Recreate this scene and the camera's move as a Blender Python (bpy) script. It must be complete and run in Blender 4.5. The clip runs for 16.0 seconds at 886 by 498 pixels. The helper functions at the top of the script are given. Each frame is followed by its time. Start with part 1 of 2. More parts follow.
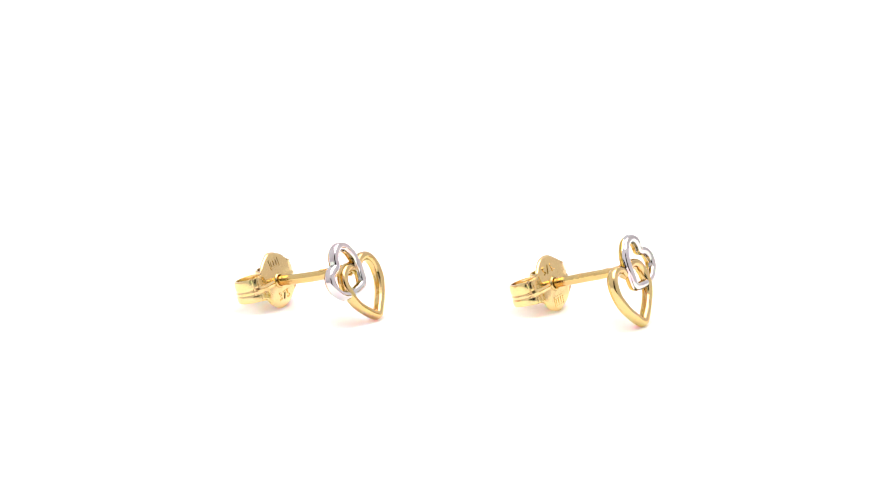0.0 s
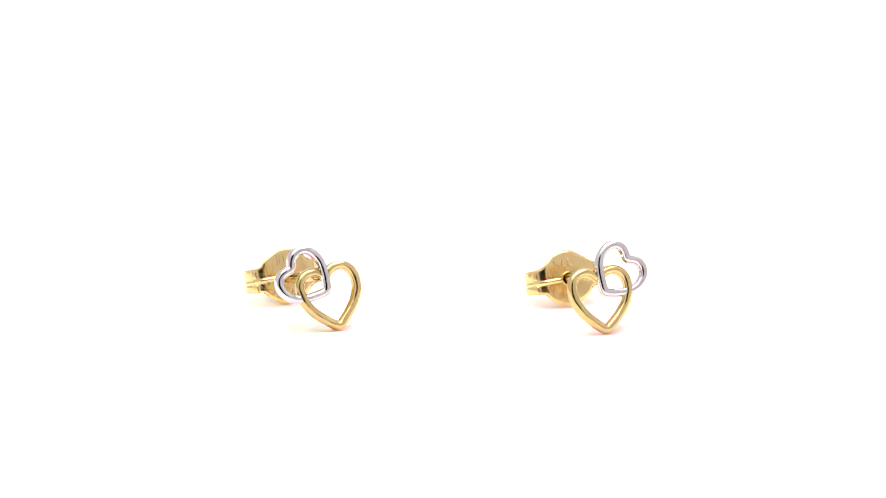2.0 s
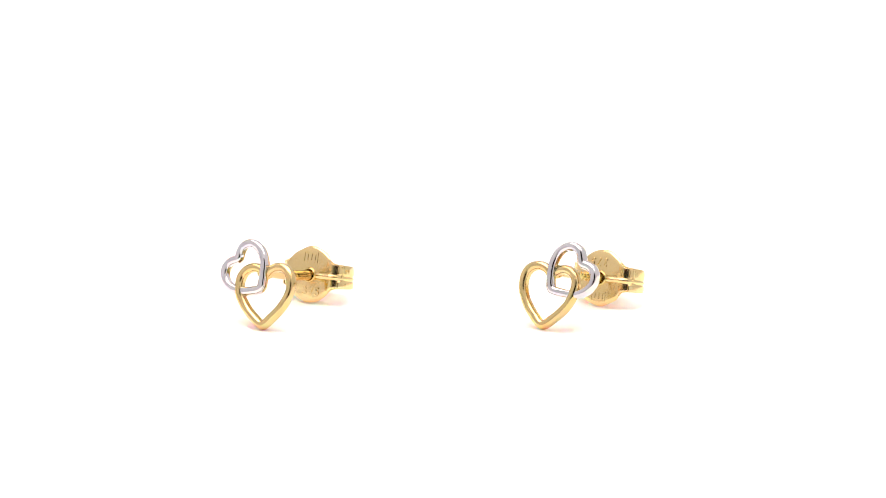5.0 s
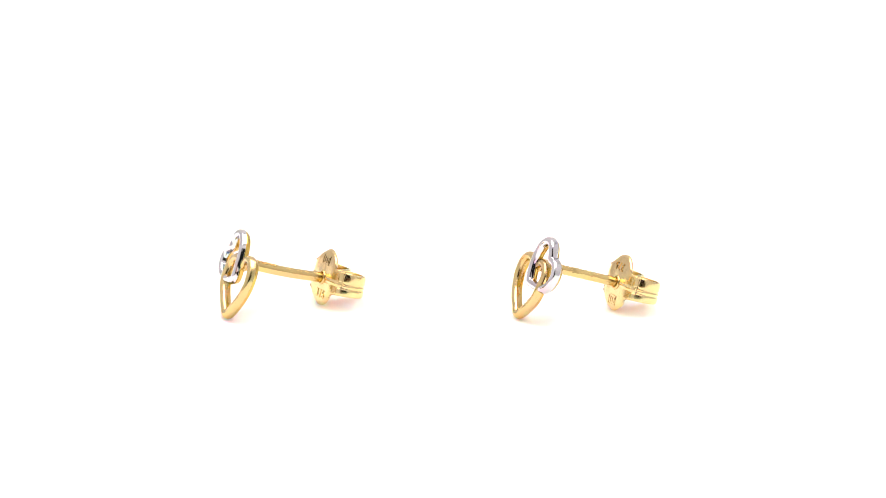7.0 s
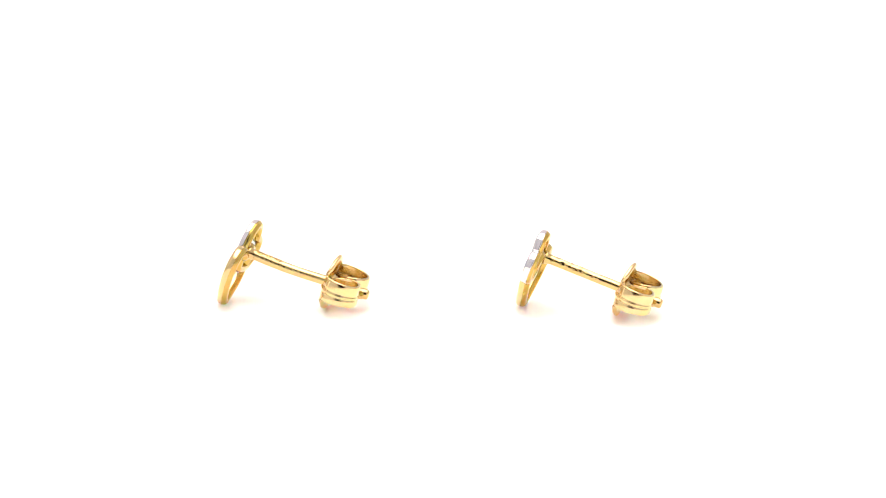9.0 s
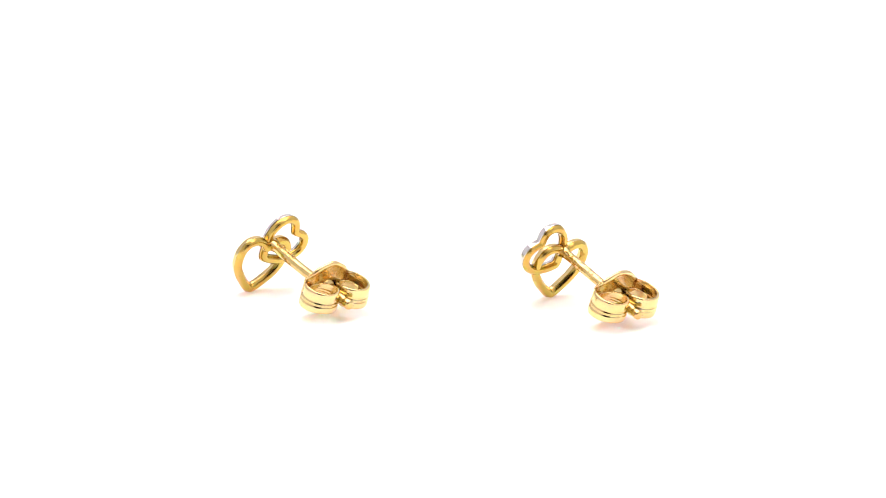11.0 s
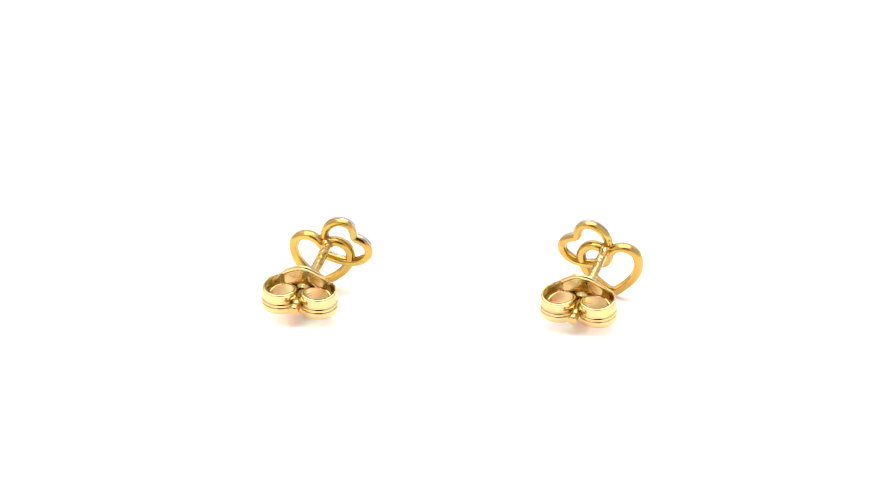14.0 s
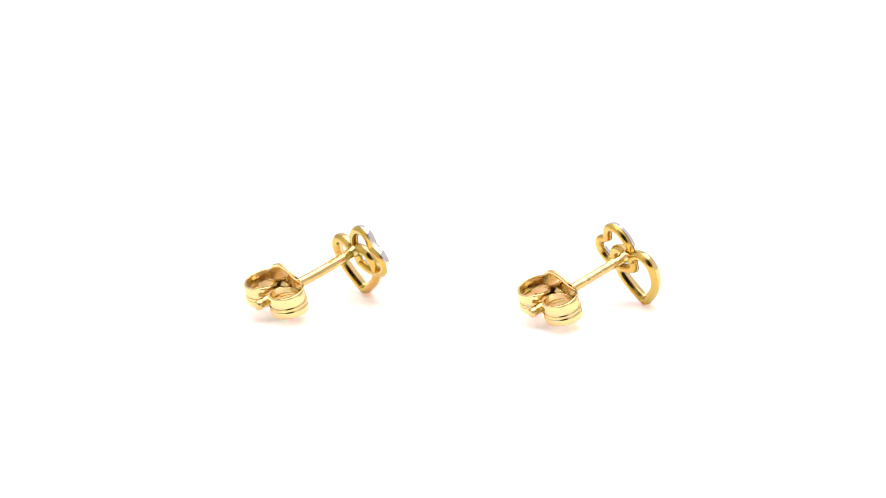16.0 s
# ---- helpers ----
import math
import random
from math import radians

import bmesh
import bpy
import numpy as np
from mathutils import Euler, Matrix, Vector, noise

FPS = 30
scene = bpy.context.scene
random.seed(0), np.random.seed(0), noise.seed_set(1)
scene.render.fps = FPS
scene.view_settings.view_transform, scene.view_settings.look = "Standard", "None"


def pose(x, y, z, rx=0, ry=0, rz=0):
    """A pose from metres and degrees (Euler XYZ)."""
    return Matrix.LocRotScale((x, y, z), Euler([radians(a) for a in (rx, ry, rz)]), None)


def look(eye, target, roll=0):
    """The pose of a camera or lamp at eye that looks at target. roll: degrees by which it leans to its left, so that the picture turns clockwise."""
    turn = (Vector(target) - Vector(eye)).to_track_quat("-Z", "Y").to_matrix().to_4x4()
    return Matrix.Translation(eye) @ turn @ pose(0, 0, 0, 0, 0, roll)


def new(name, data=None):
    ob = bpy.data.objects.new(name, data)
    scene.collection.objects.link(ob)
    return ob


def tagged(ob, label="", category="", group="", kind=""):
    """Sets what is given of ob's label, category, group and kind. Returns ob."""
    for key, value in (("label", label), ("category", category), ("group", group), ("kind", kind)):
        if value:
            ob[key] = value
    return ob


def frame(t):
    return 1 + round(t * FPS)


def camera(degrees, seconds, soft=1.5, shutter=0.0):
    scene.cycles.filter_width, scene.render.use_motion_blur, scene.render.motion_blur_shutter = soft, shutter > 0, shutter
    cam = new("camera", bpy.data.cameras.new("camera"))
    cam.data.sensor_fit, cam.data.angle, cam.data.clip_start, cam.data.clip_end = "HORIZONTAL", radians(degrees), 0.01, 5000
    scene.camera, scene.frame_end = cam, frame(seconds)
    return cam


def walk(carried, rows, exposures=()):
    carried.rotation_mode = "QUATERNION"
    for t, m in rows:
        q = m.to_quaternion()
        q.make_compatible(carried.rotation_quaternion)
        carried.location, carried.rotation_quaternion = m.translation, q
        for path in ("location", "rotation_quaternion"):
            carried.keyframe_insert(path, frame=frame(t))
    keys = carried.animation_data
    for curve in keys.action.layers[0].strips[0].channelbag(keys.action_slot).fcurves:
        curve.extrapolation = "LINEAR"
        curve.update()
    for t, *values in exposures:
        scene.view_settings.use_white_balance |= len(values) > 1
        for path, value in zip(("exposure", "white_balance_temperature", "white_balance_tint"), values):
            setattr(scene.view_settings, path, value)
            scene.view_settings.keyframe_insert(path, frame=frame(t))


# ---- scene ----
cam = camera(10.18, 16.0, soft=1.0)
EYE_RISE = radians(15.8)
AIM = (0.0, 0.0, 0.00501)
EYE = (0.0, -0.400 * math.cos(EYE_RISE), AIM[2] + 0.400 * math.sin(EYE_RISE))
walk(cam, [(0.0, look(EYE, AIM)), (16.0, look(EYE, AIM))])

# ---- light: a white fabric light tent in a dark room ----
world = bpy.data.worlds.new("dark_room")
scene.world = world
world.use_nodes = True
world.node_tree.nodes["Background"].inputs["Color"].default_value = (0.9, 0.92, 1.0, 1)
world.node_tree.nodes["Background"].inputs["Strength"].default_value = 0.03
scene.view_settings.exposure = 0.0
# glow of the assumed softbox overhead, which is never in view
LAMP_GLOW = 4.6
MM = 0.001


# ---- materials ----
def material(name, base, metallic=0.0, rough=0.4, vary=0.06, grain=900.0, bump=0.0, bump_scale=2500.0, tone=0.05):
    """A principled surface with roughness and tone that vary at two scales and a fine relief."""
    m = bpy.data.materials.new(name)
    m.use_nodes = True
    nt = m.node_tree
    b = nt.nodes["Principled BSDF"]
    b.inputs["Metallic"].default_value = metallic
    tc = nt.nodes.new("ShaderNodeTexCoord")
    n1 = nt.nodes.new("ShaderNodeTexNoise")
    n1.inputs["Scale"].default_value = grain
    n1.inputs["Detail"].default_value = 4
    n2 = nt.nodes.new("ShaderNodeTexNoise")
    n2.inputs["Scale"].default_value = bump_scale
    n2.inputs["Detail"].default_value = 3
    nt.links.new(tc.outputs["Object"], n1.inputs["Vector"])
    nt.links.new(tc.outputs["Object"], n2.inputs["Vector"])
    r = nt.nodes.new("ShaderNodeMapRange")
    r.inputs["From Min"].default_value, r.inputs["From Max"].default_value = 0.3, 0.7
    r.inputs["To Min"].default_value, r.inputs["To Max"].default_value = max(rough - vary, 0.02), rough + vary
    nt.links.new(n1.outputs["Fac"], r.inputs["Value"])
    nt.links.new(r.outputs["Result"], b.inputs["Roughness"])
    c = nt.nodes.new("ShaderNodeMix")
    c.data_type = "RGBA"
    c.inputs["A"].default_value = (*[v * (1 - tone) for v in base], 1)
    c.inputs["B"].default_value = (*[min(v * (1 + tone), 1) for v in base], 1)
    nt.links.new(n2.outputs["Fac"], c.inputs["Factor"])
    nt.links.new(c.outputs["Result"], b.inputs["Base Color"])
    if bump:
        bp = nt.nodes.new("ShaderNodeBump")
        bp.inputs["Strength"].default_value = bump
        bp.inputs["Distance"].default_value = 0.00004
        nt.links.new(n2.outputs["Fac"], bp.inputs["Height"])
        nt.links.new(bp.outputs["Normal"], b.inputs["Normal"])
    return m


GOLD = material("polished_yellow_gold", (0.66, 0.505, 0.235), 1.0, 0.18, 0.08, 700, 0.34, 1100)
RAW_GOLD = material("unpolished_cast_gold", (0.59, 0.41, 0.105), 1.0, 0.21, 0.08, 900, 0.40, 1400)
POST_GOLD = material("drawn_gold_wire", (0.66, 0.50, 0.21), 1.0, 0.16, 0.07, 900, 0.35, 2000)
CLASP_GOLD = material("pale_rolled_gold", (0.77, 0.60, 0.295), 1.0, 0.18, 0.07, 600, 0.10, 1500)
SATIN_GOLD = material("satin_pressed_gold", (0.78, 0.595, 0.29), 1.0, 0.20, 0.08, 800, 0.20, 2400)
RHODIUM = material("rhodium_plated_white_gold", (0.63, 0.62, 0.65), 1.0, 0.07, 0.04, 700, 0.18, 1300)
WHITE_BOARD = material("matt_white_acrylic", (0.94, 0.94, 0.94), 0.0, 0.55, 0.08, 60, 0.02, 900, 0.01)
# light seeps sideways through the white acrylic, red the farthest
SHEET = WHITE_BOARD.node_tree.nodes["Principled BSDF"]
SHEET.inputs["Subsurface Weight"].default_value = 0.75
SHEET.inputs["Subsurface Radius"].default_value = (1.0, 0.45, 0.32)
SHEET.inputs["Subsurface Scale"].default_value = 0.004
# for the unseen sheet that keeps reflections of the camera side dark
ADDED_BLACK = material("added_black", (0.015, 0.015, 0.017), 0.0, 0.9, 0.05, 40, 0.2, 700)


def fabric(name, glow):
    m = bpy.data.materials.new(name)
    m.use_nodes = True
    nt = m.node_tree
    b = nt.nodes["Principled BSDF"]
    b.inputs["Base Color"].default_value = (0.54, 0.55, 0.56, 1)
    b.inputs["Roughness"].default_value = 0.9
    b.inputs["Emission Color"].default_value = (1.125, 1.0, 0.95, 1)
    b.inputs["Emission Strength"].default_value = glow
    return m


FABRIC = fabric("white_tent_fabric", 0.0)
# emissive face for a lamp added out of view
DIFFUSER = fabric("assumed_lamp_diffuser", LAMP_GLOW)


# ---- mesh helpers ----
def mesh_of(name, bm, mat):
    bmesh.ops.recalc_face_normals(bm, faces=bm.faces[:])
    for f in bm.faces:
        f.smooth = True
    me = bpy.data.meshes.new(name)
    bm.to_mesh(me)
    bm.free()
    me.materials.append(mat)
    return me


def part(name, bm, mat, parent, label=""):
    ob = new(name, mesh_of(name, bm, mat))
    ob.parent = parent
    return tagged(ob, label)


def box(size, at):
    bm = bmesh.new()
    bmesh.ops.create_cube(bm, size=1.0, matrix=Matrix.Translation(at) @ Matrix.Diagonal((*size, 1)))
    return bm


def slab(name, size, at, mat, label):
    ob = new(name, mesh_of(name, box(size, at), mat))
    for f in ob.data.polygons:
        f.use_smooth = False
    return tagged(ob, label, "backdrop", kind="structure")


def bezier(p0, p1, p2, p3, n):
    """n points of a cubic curve, without its last one."""
    out = []
    for i in range(n):
        t = i / n
        s = 1 - t
        out.append(tuple(s * s * s * a + 3 * s * s * t * b + 3 * s * t * t * c + t * t * t * d for a, b, c, d in zip(p0, p1, p2, p3)))
    return out


def heart_line(half_width, side_height, top, notch, soft, n=26):
    """The closed centre line of a heart with its tip at the origin and its notch above; soft rounds the notch."""
    w, h = half_width, side_height
    rise = (top - h) * 1.33
    lower = bezier((0, 0), (w * 0.50, h * 0.30), (w, h * 0.56), (w, h), n)
    upper = bezier((w, h), (w, h + rise * 0.98), (w * 0.22, h + rise * 1.08), (0, notch), n)
    half = lower + upper
    half[0] = (0, 0.05)
    line = half + [(0, notch)] + [(-x, y) for x, y in reversed(half[1:])]
    count = len(line)
    for step in range(soft + 5):
        line = [tuple(0.25 * a + 0.5 * b + 0.25 * c for a, b, c in zip(line[i - 1], p, line[(i + 1) % count]))
                if (abs(i - 2 * n) < 10 and step < soft) or (min(i, count - i) < 5 and step < 5) else p for i, p in enumerate(line)]
    return line


def sweep(line, profile, scale=MM, sections=None, wobble=1.0):
    """A closed tube: line of (x, y, z) in the plane x, y; profile of (outward, forward)."""
    bm = bmesh.new()
    n, k = len(line), len(sections[0] if sections else profile)
    rings = []
    for i, p in enumerate(line):
        a, b = Vector(line[i - 1][:2]), Vector(line[(i + 1) % n][:2])
        d1, d2 = (Vector(p[:2]) - a).normalized(), (b - Vector(p[:2])).normalized()
        d = (d1 + d2).normalized()
        miter = min(1 / max(d.dot(d2), 0.3), 1.22)
        out = Vector((d.y, -d.x))
        miter *= 1 + wobble * 0.05 * noise.noise((p[0] * 1.1, p[1] * 1.1, 4.0)) + wobble * 0.025 * noise.noise((p[0] * 2.6, p[1] * 2.6, 1.0))
        rings.append([bm.verts.new(((p[0] + out.x * o * miter) * scale, (p[1] + out.y * o * miter) * scale, (p[2] + f) * scale)) for o, f in (sections[i] if sections else profile)])
    for i in range(n):
        for j in range(k):
            bm.faces.new((rings[i][j], rings[i][(j + 1) % k], rings[(i + 1) % n][(j + 1) % k], rings[(i + 1) % n][j]))
    return bm


def lathe(profile, steps=28, scale=MM):
    """A turned solid round z from (radius, height) pairs; closed by fans at both ends."""
    bm = bmesh.new()
    rings = []
    for r, h in profile:
        rings.append([bm.verts.new((r * math.cos(2 * math.pi * i / steps) * scale, r * math.sin(2 * math.pi * i / steps) * scale, h * scale)) for i in range(steps)])
    for a, b in zip(rings, rings[1:]):
        for i in range(steps):
            bm.faces.new((a[i], a[(i + 1) % steps], b[(i + 1) % steps], b[i]))
    bm.faces.new(rings[0])
    bm.faces.new(rings[-1])
    return bm


def dome(half, crown, front, base, outer, inner, curve):
    """A wire's section: a domed crown on flanks that widen towards the back, each down to its own limit."""
    pts = [(half, outer), (half * 0.99, outer + 0.3 * (base - outer))]
    for i in range(13):
        a = math.pi * i / 12
        pts.append((crown * math.cos(a), base + (front - base) * math.sin(a) ** curve))
    return pts + [(-half * 0.99, inner + 0.3 * (base - inner)), (-half, inner)]


# ---- the place ----
slab("floor", (1.0, 1.2, 0.01), (0, -0.15, -0.005), WHITE_BOARD, "seamless matt white acrylic shooting surface")
slab("wall_north", (0.9, 0.01, 0.6), (0, 0.405, 0.3), FABRIC, "white fabric back of a light tent")
slab("wall_west", (0.01, 0.75, 0.6), (-0.405, 0.03, 0.3), FABRIC, "white fabric side of a light tent")
slab("wall_east", (0.01, 0.75, 0.6), (0.405, 0.03, 0.3), FABRIC, "white fabric side of a light tent")
# unseen flaps, added to narrow the dark gap mirrored in the metal
slab("wall_south_1", (0.26, 0.01, 0.6), (-0.27, -0.35, 0.3), FABRIC, "added white fabric flap, out of view, narrowing the tent's opening")
slab("wall_south_2", (0.26, 0.01, 0.6), (0.27, -0.35, 0.3), FABRIC, "added white fabric flap, out of view, narrowing the tent's opening")
slab("ceiling", (0.82, 0.77, 0.01), (0, 0.03, 0.606), FABRIC, "white fabric roof of a light tent")
# unseen top flap, added to shorten that dark reflection
slab("wall_south_3", (0.28, 0.01, 0.26), (0, -0.35, 0.47), FABRIC, "added white fabric flap, out of view, lowering the tent's opening")
# added sheet behind the camera: closes the place, stays dark in the metal
slab("wall_south_4", (1.4, 0.01, 1.0), (0, -0.755, 0.5), ADDED_BLACK, "added black sheet behind the camera, out of view")
# assumed softbox, unseen, added to light the surface from above
lamp = tagged(new("assumed_softbox"), "assumed square softbox lamp, out of view, with a glowing face", "lamp")
part("housing", box((0.66, 0.64, 0.006), (0, 0.02, 0.597)), FABRIC, lamp, "flat white housing of the assumed lamp")
part("diffuser", box((0.62, 0.60, 0.008), (0, 0.02, 0.590)), DIFFUSER, lamp, "glowing white face of the assumed lamp")


# ---- the earrings ----
def hearts(earring, tip, side, roll, pitch):
    """Two interlocked open hearts, leaning back by pitch; side -1 mirrors them."""
    n_up = Vector((-math.sin(radians(pitch)), 0, math.cos(radians(pitch))))
    nrm = Vector((math.cos(radians(pitch)), 0, math.sin(radians(pitch))))
    m = Matrix((Vector((0, 1, 0)), n_up, nrm)).transposed().to_4x4()
    m = Matrix.Translation(Vector(tip) * MM) @ m
    turn = radians(roll)

    def placed(line, lean, at, lift):
        out = []
        a = radians(lean)
        for x, y in line:
            u = at[0] + x * math.cos(a) + y * math.sin(a)
            v = at[1] - x * math.sin(a) + y * math.cos(a)
            u *= side
            c, s = math.cos(turn), math.sin(turn)
            out.append((u * c + v * s, -u * s + v * c, lift(x, y)))
        return out

    yellow = placed(heart_line(2.39, 3.47, 4.67, 4.08, 3), -9, (0, -0.03), lambda x, y: -0.10 * math.exp(-((x + 0.2) ** 2 + (y - 4.2) ** 2) / 0.8) + (0.10 if x < 0 else 0) * math.exp(-(y - 2.9) ** 2 / 0.8))
    white = placed(heart_line(2.00, 2.60, 3.70, 3.28, 14), -53, (-0.72, 2.89), lambda x, y: 0.10 * max(min(x, 1), -1) + 0.13)
    def back(half, outer, inner):
        def flank(top):
            low = min(top, -0.10) - 0.03
            return [(half, top), (half * 0.97, low), (half * 0.86, low - 0.09), (half * 0.72, -0.33), (half * 0.60, -0.40), (half * 0.42, -0.44), (half * 0.2, -0.455)]
        return flank(outer) + [(0.0, -0.46)] + [(-o, f) for o, f in reversed(flank(inner))]

    def crowns(line, limits, half, crown, front, base, curve):
        """Hand-polished sections: the crown wanders from side to side and varies in height."""
        out = []
        for (x, y, _), (outer, inner) in zip(line, limits):
            drift = 0.06 * noise.noise((x * 0.8, y * 0.8, 7.0)) + 0.02 * noise.noise((x * 2.2, y * 2.2, 3.0))
            top = front * (1 + 0.07 * noise.noise((x * 1.2, y * 1.2, 9.0)))
            pts = dome(half, crown, top, base, outer, inner, curve)
            out.append([(o + drift * max(f - base, 0) / (front - base), f) for o, f in pts])
        return out

    bm = sweep(yellow, (), sections=crowns(yellow, [(-0.11, -0.11)] * len(yellow), 0.385, 0.36, 0.43, 0.02, 0.80))
    ob = part("yellow_heart", bm, GOLD, earring, "polished yellow gold open heart")
    ob.matrix_local = m
    part("heart_back", sweep(yellow, back(0.372, -0.10, -0.10)), RAW_GOLD, ob, "unpolished yellow gold back")
    # the white plating stops high on the long arm and on the inner flanks, and runs down the lobes outside
    n = len(white)
    limits = []
    for i in range(n):
        u = i / n
        f = min(max((u - 0.25) / 0.14, 0), 1) * min(max((1.0 - u) / 0.06, 0), 1)
        pair = (0.04 - 0.23 * f, 0.02)
        limits.append(pair if side > 0 else pair[::-1])
    bm = sweep(white, (), sections=crowns(white, limits, 0.37, 0.32, 0.43, 0.12, 0.7), wobble=1.6)
    ob = part("white_heart", bm, RHODIUM, earring, "bright white rhodium plated open heart")
    ob.matrix_local = m
    bm = sweep(white, (), sections=[back(0.342, a + 0.01, b + 0.01) for a, b in limits], wobble=1.6)
    part("heart_back", bm, RAW_GOLD, ob, "bare yellow gold back")


def along(start, end):
    """The pose with z from start to end, x level to the side."""
    z = (Vector(end) - Vector(start)).normalized()
    x = Vector((0, 0, 1)).cross(z).normalized()
    y = z.cross(x)
    return Matrix.Translation(Vector(start) * MM) @ Matrix((x, y, z)).transposed().to_4x4()


def plate_mesh(drop, up):
    """The clasp's pressed front plate: a dished disc with a spine along its middle, holed for the post."""
    bm = bmesh.new()
    steps, rings = 160, 16
    fronts, backs = [], []
    for j in range(rings + 1):
        rf, rb = [], []
        for i in range(steps):
            a = 2 * math.pi * i / steps
            ca, sa = abs(math.cos(a)), abs(math.sin(a))
            hump = 1 / math.sqrt((ca / 2.25) ** 2 + (sa / (2.32 if math.sin(a) * up > 0 else 2.22)) ** 2) + 0.03 * math.cos(6 * a + math.pi) + 0.02 * math.sin(9 * a + 0.7)
            strip = min(2.80 / max(ca, 0.01), (0.97 + drop * (1 if math.sin(a) > 0 else -1)) / max(sa, 0.01))
            rim = (hump ** 9 + strip ** 9) ** (1 / 9)
            r = 0.46 + (rim - 0.46) * j / rings
            x, y = r * math.cos(a), r * math.sin(a)
            reach = min(max(abs(x) - 1.58, 0), 1.40)
            bend = 1.50 - math.sqrt(1.50 ** 2 - reach ** 2)
            dish = 0.18 * (abs(y) / 2.2) ** 2 + bend
            dish += 0.02 * noise.noise((x * 1.3, y * 1.3, 0.5))
            spine = 0.10 * math.exp(-(y / 0.13) ** 4) * min(max((r - 0.5) / 0.3, 0), 1)
            edge = 0.10 if j == rings else (0.03 if j == rings - 1 else 0)
            rf.append(bm.verts.new((x * MM, y * MM, (dish - spine + edge) * MM)))
            rb.append(bm.verts.new((x * MM, y * MM, (dish + 0.40 - 1.5 * edge - 0.32 * min(reach / 0.5, 1)) * MM)))
        fronts.append(rf)
        backs.append(rb)
    for j in range(rings):
        for i in range(steps):
            k = (i + 1) % steps
            bm.faces.new((fronts[j][i], fronts[j][k], fronts[j + 1][k], fronts[j + 1][i]))
            bm.faces.new((backs[j][i], backs[j + 1][i], backs[j + 1][k], backs[j][k]))
    for i in range(steps):
        k = (i + 1) % steps
        bm.faces.new((fronts[0][i], backs[0][i], backs[0][k], fronts[0][k]))
        bm.faces.new((fronts[-1][i], fronts[-1][k], backs[-1][k], backs[-1][i]))
    return bm


def scroll_mesh(side, drop, up):
    """One rolled ear of the clasp: a ribbed strip that leaves the plate, curls back, meets the post and tucks in."""
    bm = bmesh.new()
    steps, across = 80, 28
    outer, inner = [], []
    centre, radius = (1.58, 1.50), 1.40
    for i in range(steps + 1):
        f = i / steps
        a = radians(-52 + 402 * f)
        shrink = max(0.0, (f - 0.467) / 0.533)
        r = radius * (1 - 0.30 * min(shrink * 1.4, 1) ** 1.2)
        half = 1.03 + 0.18 * max(0, 1 - f / 0.30) - 0.50 * min(max(0, (f - 0.51) / 0.25), 1)
        half *= 1 - 0.75 * max(0, (f - 0.86) / 0.14)
        ro, ri = [], []
        for j in range(across + 1):
            v = -1 + 2 * j / across
            w = v * up
            rib = 0.04 * math.exp(-((w + 0.12) / 0.09) ** 2) - 0.08 * math.exp(-((w + 0.30) / 0.09) ** 2) - 0.05 * math.exp(-((w - 0.06) / 0.08) ** 2)
            rib += 0.02 * (1 - ((abs(v) - 0.55) / 0.45) ** 2) - 0.05 * abs(v) ** 8 - 0.05 * w
            rib *= 1 - min(shrink * 2, 1)
            for store, off in ((ro, 0.09), (ri, 0.05 - 0.14 * min(f / 0.16, 1))):
                rr = r + rib + off
                x = centre[0] + rr * math.cos(a)
                z = centre[1] + rr * 1.02 * math.sin(a)
                store.append(bm.verts.new((side * x * MM, (v * half * 0.82 + drop) * MM, z * MM)))
        outer.append(ro)
        inner.append(ri)
    for i in range(steps):
        for j in range(across):
            bm.faces.new((outer[i][j], outer[i][j + 1], outer[i + 1][j + 1], outer[i + 1][j]))
            bm.faces.new((inner[i][j], inner[i + 1][j], inner[i + 1][j + 1], inner[i][j + 1]))
        for j in (0, across):
            bm.faces.new((outer[i][j], outer[i + 1][j], inner[i + 1][j], inner[i][j]))
    for i in (0, steps):
        for j in range(across):
            bm.faces.new((outer[i][j], inner[i][j], inner[i][j + 1], outer[i][j + 1]))
    return bm


def fineness_mesh():
    """The raised figures 375 of the hallmark, facing the hearts."""
    text = bpy.data.curves.new("figures", "FONT")
    text.body, text.size, text.extrude, text.bevel_depth = "375", 0.96, 0.038, 0.012
    text.space_character = 1.2
    text.align_x, text.align_y = "CENTER", "CENTER"
    tmp = new("figures", text)
    bpy.context.view_layer.update()
    me = bpy.data.meshes.new_from_object(tmp.evaluated_get(bpy.context.evaluated_depsgraph_get()))
    bm = bmesh.new()
    bm.from_mesh(me)
    bpy.data.objects.remove(tmp)
    bpy.data.meshes.remove(me)
    bm.transform(Matrix.Diagonal((MM, MM, MM, 1)) @ Matrix.Translation((-0.25, -1.34, -0.02)) @ Matrix.Rotation(math.pi, 4, "Y"))
    return bm


def maker_mark_mesh():
    """A raised frame with three upright bars, at the plate's other end."""
    bm = bmesh.new()
    bars = [((1.30, 0.07), (0, 1.82)), ((1.30, 0.07), (0, 1.08)), ((0.07, 0.81), (0.62, 1.45)), ((0.07, 0.81), (-0.62, 1.45))]
    bars += [((0.16, 0.46), (x, 1.45)) for x in (-0.36, 0.0, 0.36)]
    for (w, h), (x, y) in bars:
        bmesh.ops.create_cube(bm, size=1.0, matrix=Matrix.Translation((x * MM, y * MM, 0.0)) @ Matrix.Diagonal((w * MM, h * MM, 0.09 * MM, 1)))
    return bm


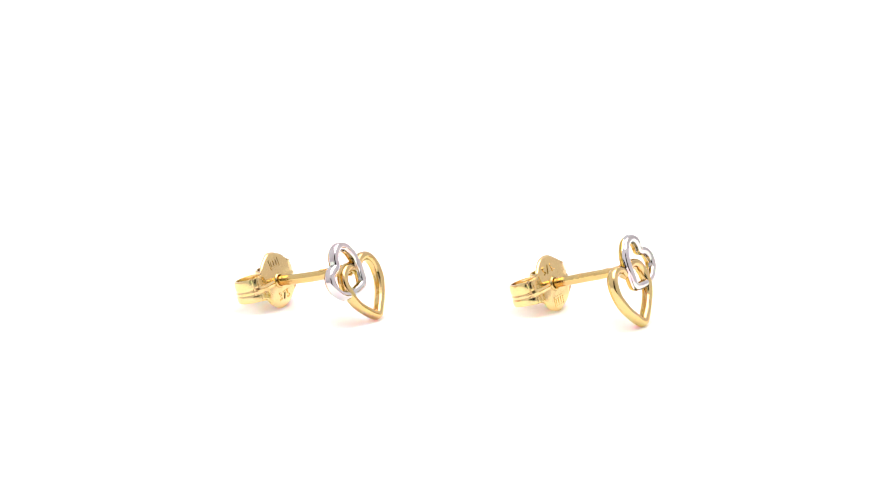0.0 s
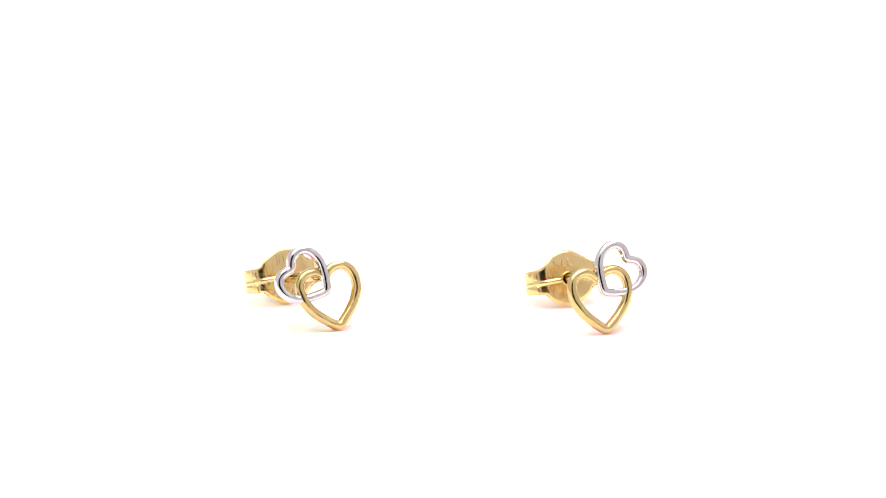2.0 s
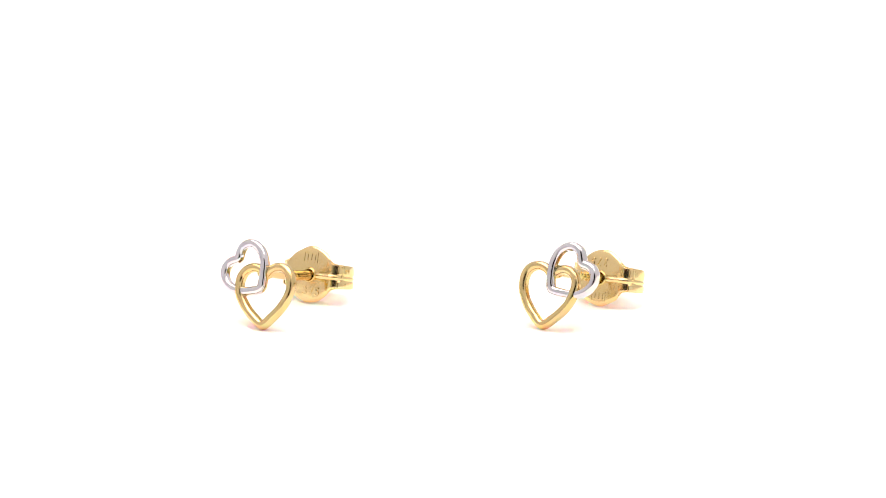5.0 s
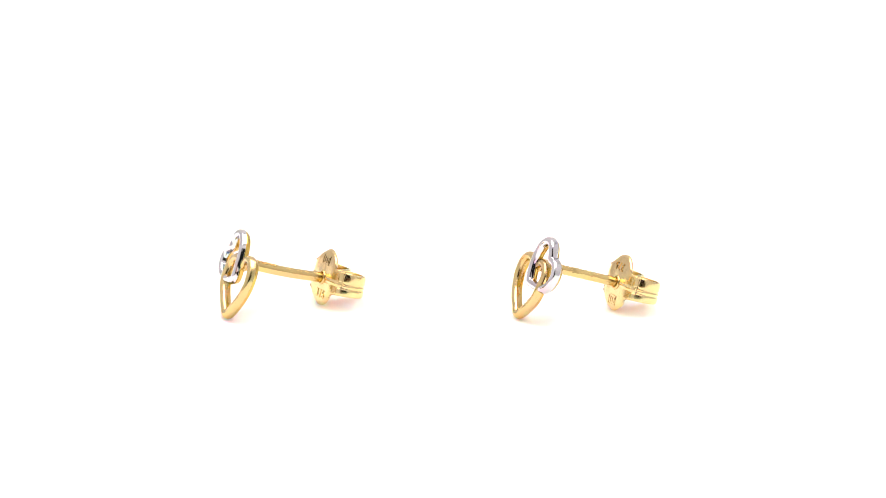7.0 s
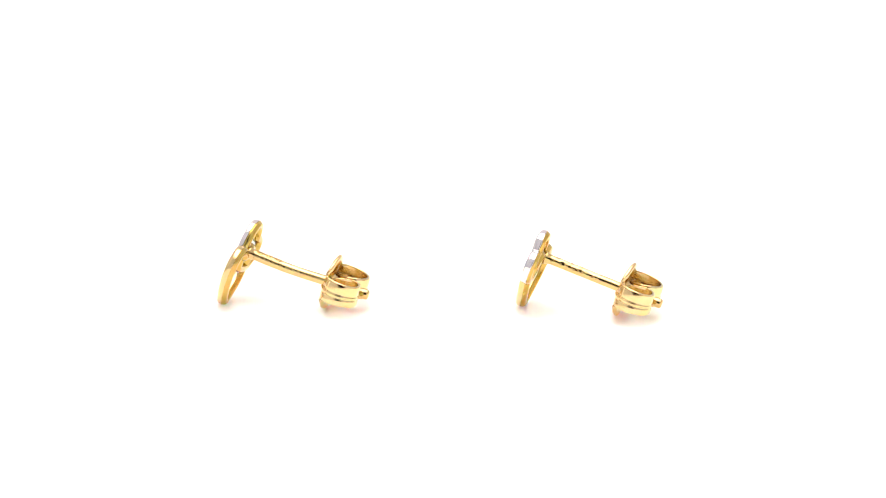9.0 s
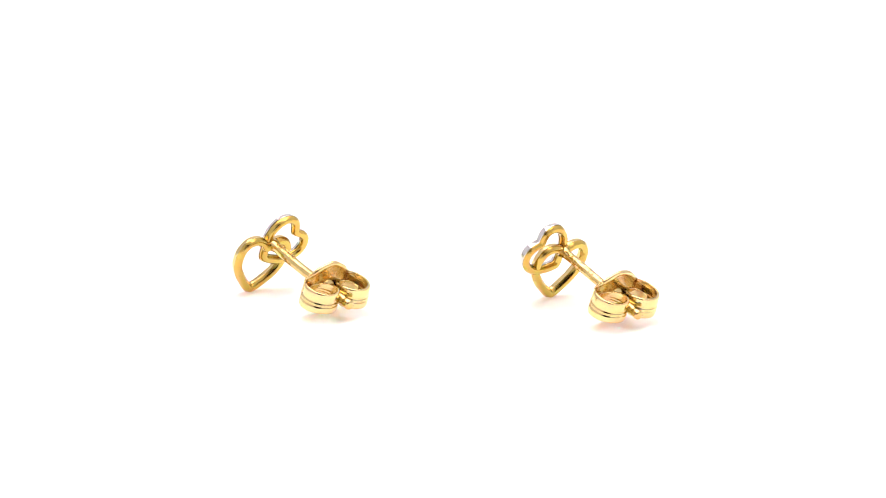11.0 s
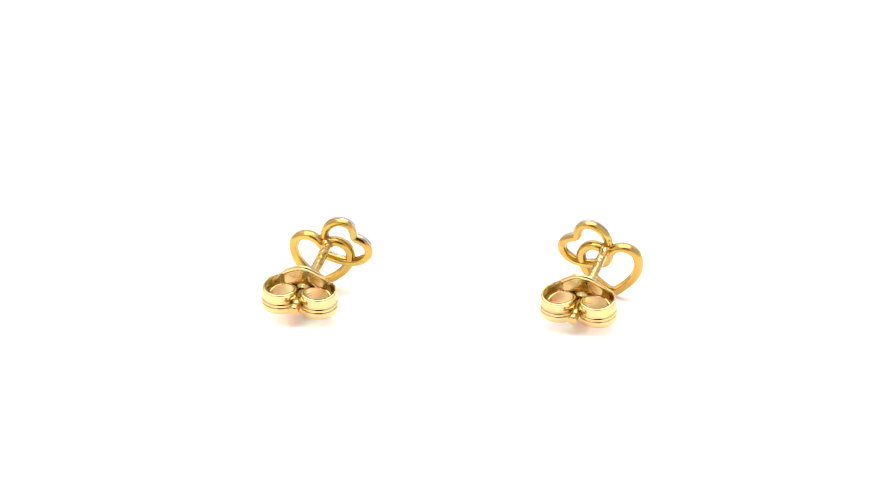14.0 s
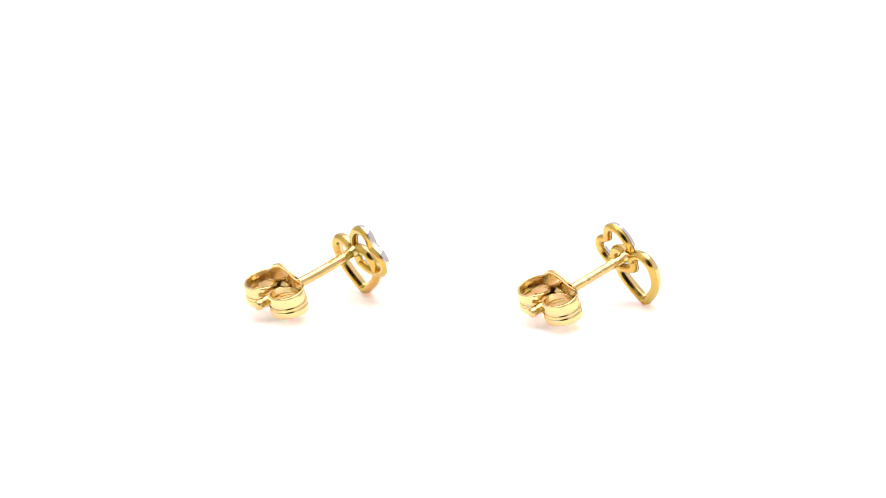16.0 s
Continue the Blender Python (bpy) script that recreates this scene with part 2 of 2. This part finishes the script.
def clasp(earring, m, drop, up):
    plate = part("clasp", plate_mesh(drop, up), SATIN_GOLD, earring, "pale gold butterfly clasp with rolled ears")
    plate.matrix_local = m
    for side in (1, -1):
        part("scroll", scroll_mesh(side, drop, up), CLASP_GOLD, plate, "ribbed rolled gold strip")
    collar = lathe([(0.455, 0.10), (0.455, -0.07), (0.50, -0.13), (0.57, -0.10), (0.62, 0.03), (0.64, 0.25), (0.56, 0.40), (0.455, 0.40)])
    part("collar", collar, POST_GOLD, plate, "raised rim round the post hole")
    eyelet = lathe([(0.455, 0.30), (0.455, 0.72), (0.50, 0.78), (0.57, 0.72), (0.64, 0.50), (0.78, 0.40), (0.70, 0.30)])
    part("eyelet", eyelet, POST_GOLD, plate, "flared gold eyelet behind the plate")
    for name, bm, label in (("hallmark", fineness_mesh(), "raised figures 375"), ("maker_mark", maker_mark_mesh(), "raised framed mark")):
        for v in bm.verts:
            v.co.z += 0.18 * MM * (v.co.y / MM / 2.2) ** 2
        ob = part(name, bm, CLASP_GOLD, plate, label)
        for f in ob.data.polygons:
            f.use_smooth = False


def post(earring, m, length, bow, seed, thick, rough):
    """A wire post, a little bowed, with stamped dents along its upper side near the hearts."""
    p = [(0.30, -0.25), (0.54, -0.1), (0.48, 0.12), (0.40, 0.4)]
    n = 130
    p += [(0.385, 0.4 + (length - 1.5) * i / n) for i in range(1, n + 1)]
    p += [(0.375, length - 0.95), (0.345, length - 0.85), (0.34, length - 0.72), (0.39, length - 0.62), (0.40, length - 0.42), (0.39, length - 0.20), (0.35, length - 0.06), (0.22, length - 0.005), (0.06, length)]
    bm = lathe([(r * thick, h) for r, h in p], 36)
    for v in bm.verts:
        h = v.co.z / MM
        on = min(max((h - 0.7) / 0.4, 0), 1) * min(max((5.2 - h) / 0.8, 0), 1)
        up = 0.35 + 0.65 * min(max(v.co.y / MM / 0.38, 0), 1)
        dent = noise.noise((v.co.x / MM * 3.2 + seed, v.co.y / MM * 3.2, h * 2.0)) * 0.07 * rough * on * up + noise.noise((v.co.x / MM * 7 + seed, v.co.y / MM * 7, h * 5.5)) * 0.20 * rough * on * up
        soft = noise.noise((seed, 2.0, h * 0.8)) * 0.02
        v.co.x *= 1 + dent + soft
        v.co.y *= 1 + dent + soft
        v.co.y -= bow * MM * math.sin(math.pi * min(max(h / (length * 0.7), 0), 1))
    ob = part("post", bm, POST_GOLD, earring, "gold wire post with stamped dents and a rounded end")
    ob.matrix_local = m
    return ob


def stamp_mesh(radius, starts, bow, length):
    """Worn oval cartouches, each with a bar in it, standing proud along a post's upper side."""
    bm = bmesh.new()

    def bit(x, h, long, wide, turn):
        dip = bow * math.sin(math.pi * min(max(h / (length * 0.7), 0), 1))
        y = math.sqrt(max(radius ** 2 - x ** 2, 0.01)) - dip
        lean = Matrix.Rotation(-math.asin(x / radius), 4, "Z")
        bmesh.ops.create_cube(bm, size=1.0, matrix=Matrix.Translation((x * MM, y * MM, h * MM)) @ lean @ Matrix.Rotation(turn, 4, "Y")
                              @ Matrix.Diagonal((wide * MM, 0.09 * MM, long * MM, 1)))

    for start in starts:
        for i in range(14):
            a = 2 * math.pi * i / 14
            bit(0.21 * math.cos(a), start + 0.30 * math.sin(a), 0.15, 0.07, math.atan2(-0.21 * math.sin(a), 0.30 * math.cos(a)))
        bit(0.02, start, 0.28, 0.09, 0.5)
    return bm


def earring(label, tip, side, roll, pitch, front, end, clasp_at, flip, bow):
    top = tagged(new("stud_earring"), label, "earring", "pair of stud earrings")
    hearts(top, tip, side, roll, pitch)
    m = along(front, end)
    length = (Vector(end) - Vector(front)).length
    thick = 1.07 if side > 0 else 1.0
    wire = post(top, m, length, bow, 3.0 * side, thick, 0.2 if side > 0 else 0.75)
    if side > 0:
        part("stamped_mark", stamp_mesh(0.385 * thick, (0.95, 1.70, 2.45), bow, length), POST_GOLD, wire, "worn raised stamp")
    clasp(top, m @ Matrix.Translation((0, 0, clasp_at * MM)) @ Matrix.Rotation(radians(flip), 4, "Z"), -0.10 if flip > 90 else 0.05, -1 if flip > 90 else 1)
    return top


LEFT = earring("gold stud earring, white heart linked through yellow heart, first of pair", (6.72, 0.67, 0.289), 1, 0, 22.5,
               (4.75, -0.54, 4.19), (-5.25, -0.80, 1.31), 6.85, -3.5, 0.14)
RIGHT = earring("gold stud earring, white heart linked through yellow heart, mirrored mate", (5.65, -0.79, 0.291), -1, -9.5, 22.0,
                (3.55, -0.54, 4.33), (-6.12, -0.34, 1.20), 6.6, 176.5, 0.0)


def motions():
    """Each earring turns at an even pace round an upright line of its own."""
    for thing, x, y, first, pace in ((LEFT, -11.25, 0.0, -32.45, -18.14), (RIGHT, 11.54, -1.57, -31.35, -18.18)):
        walk(thing, [(0.5 * i, pose(x * MM, y * MM, 0, 0, 0, first + pace * 0.5 * i)) for i in range(33)])


motions()
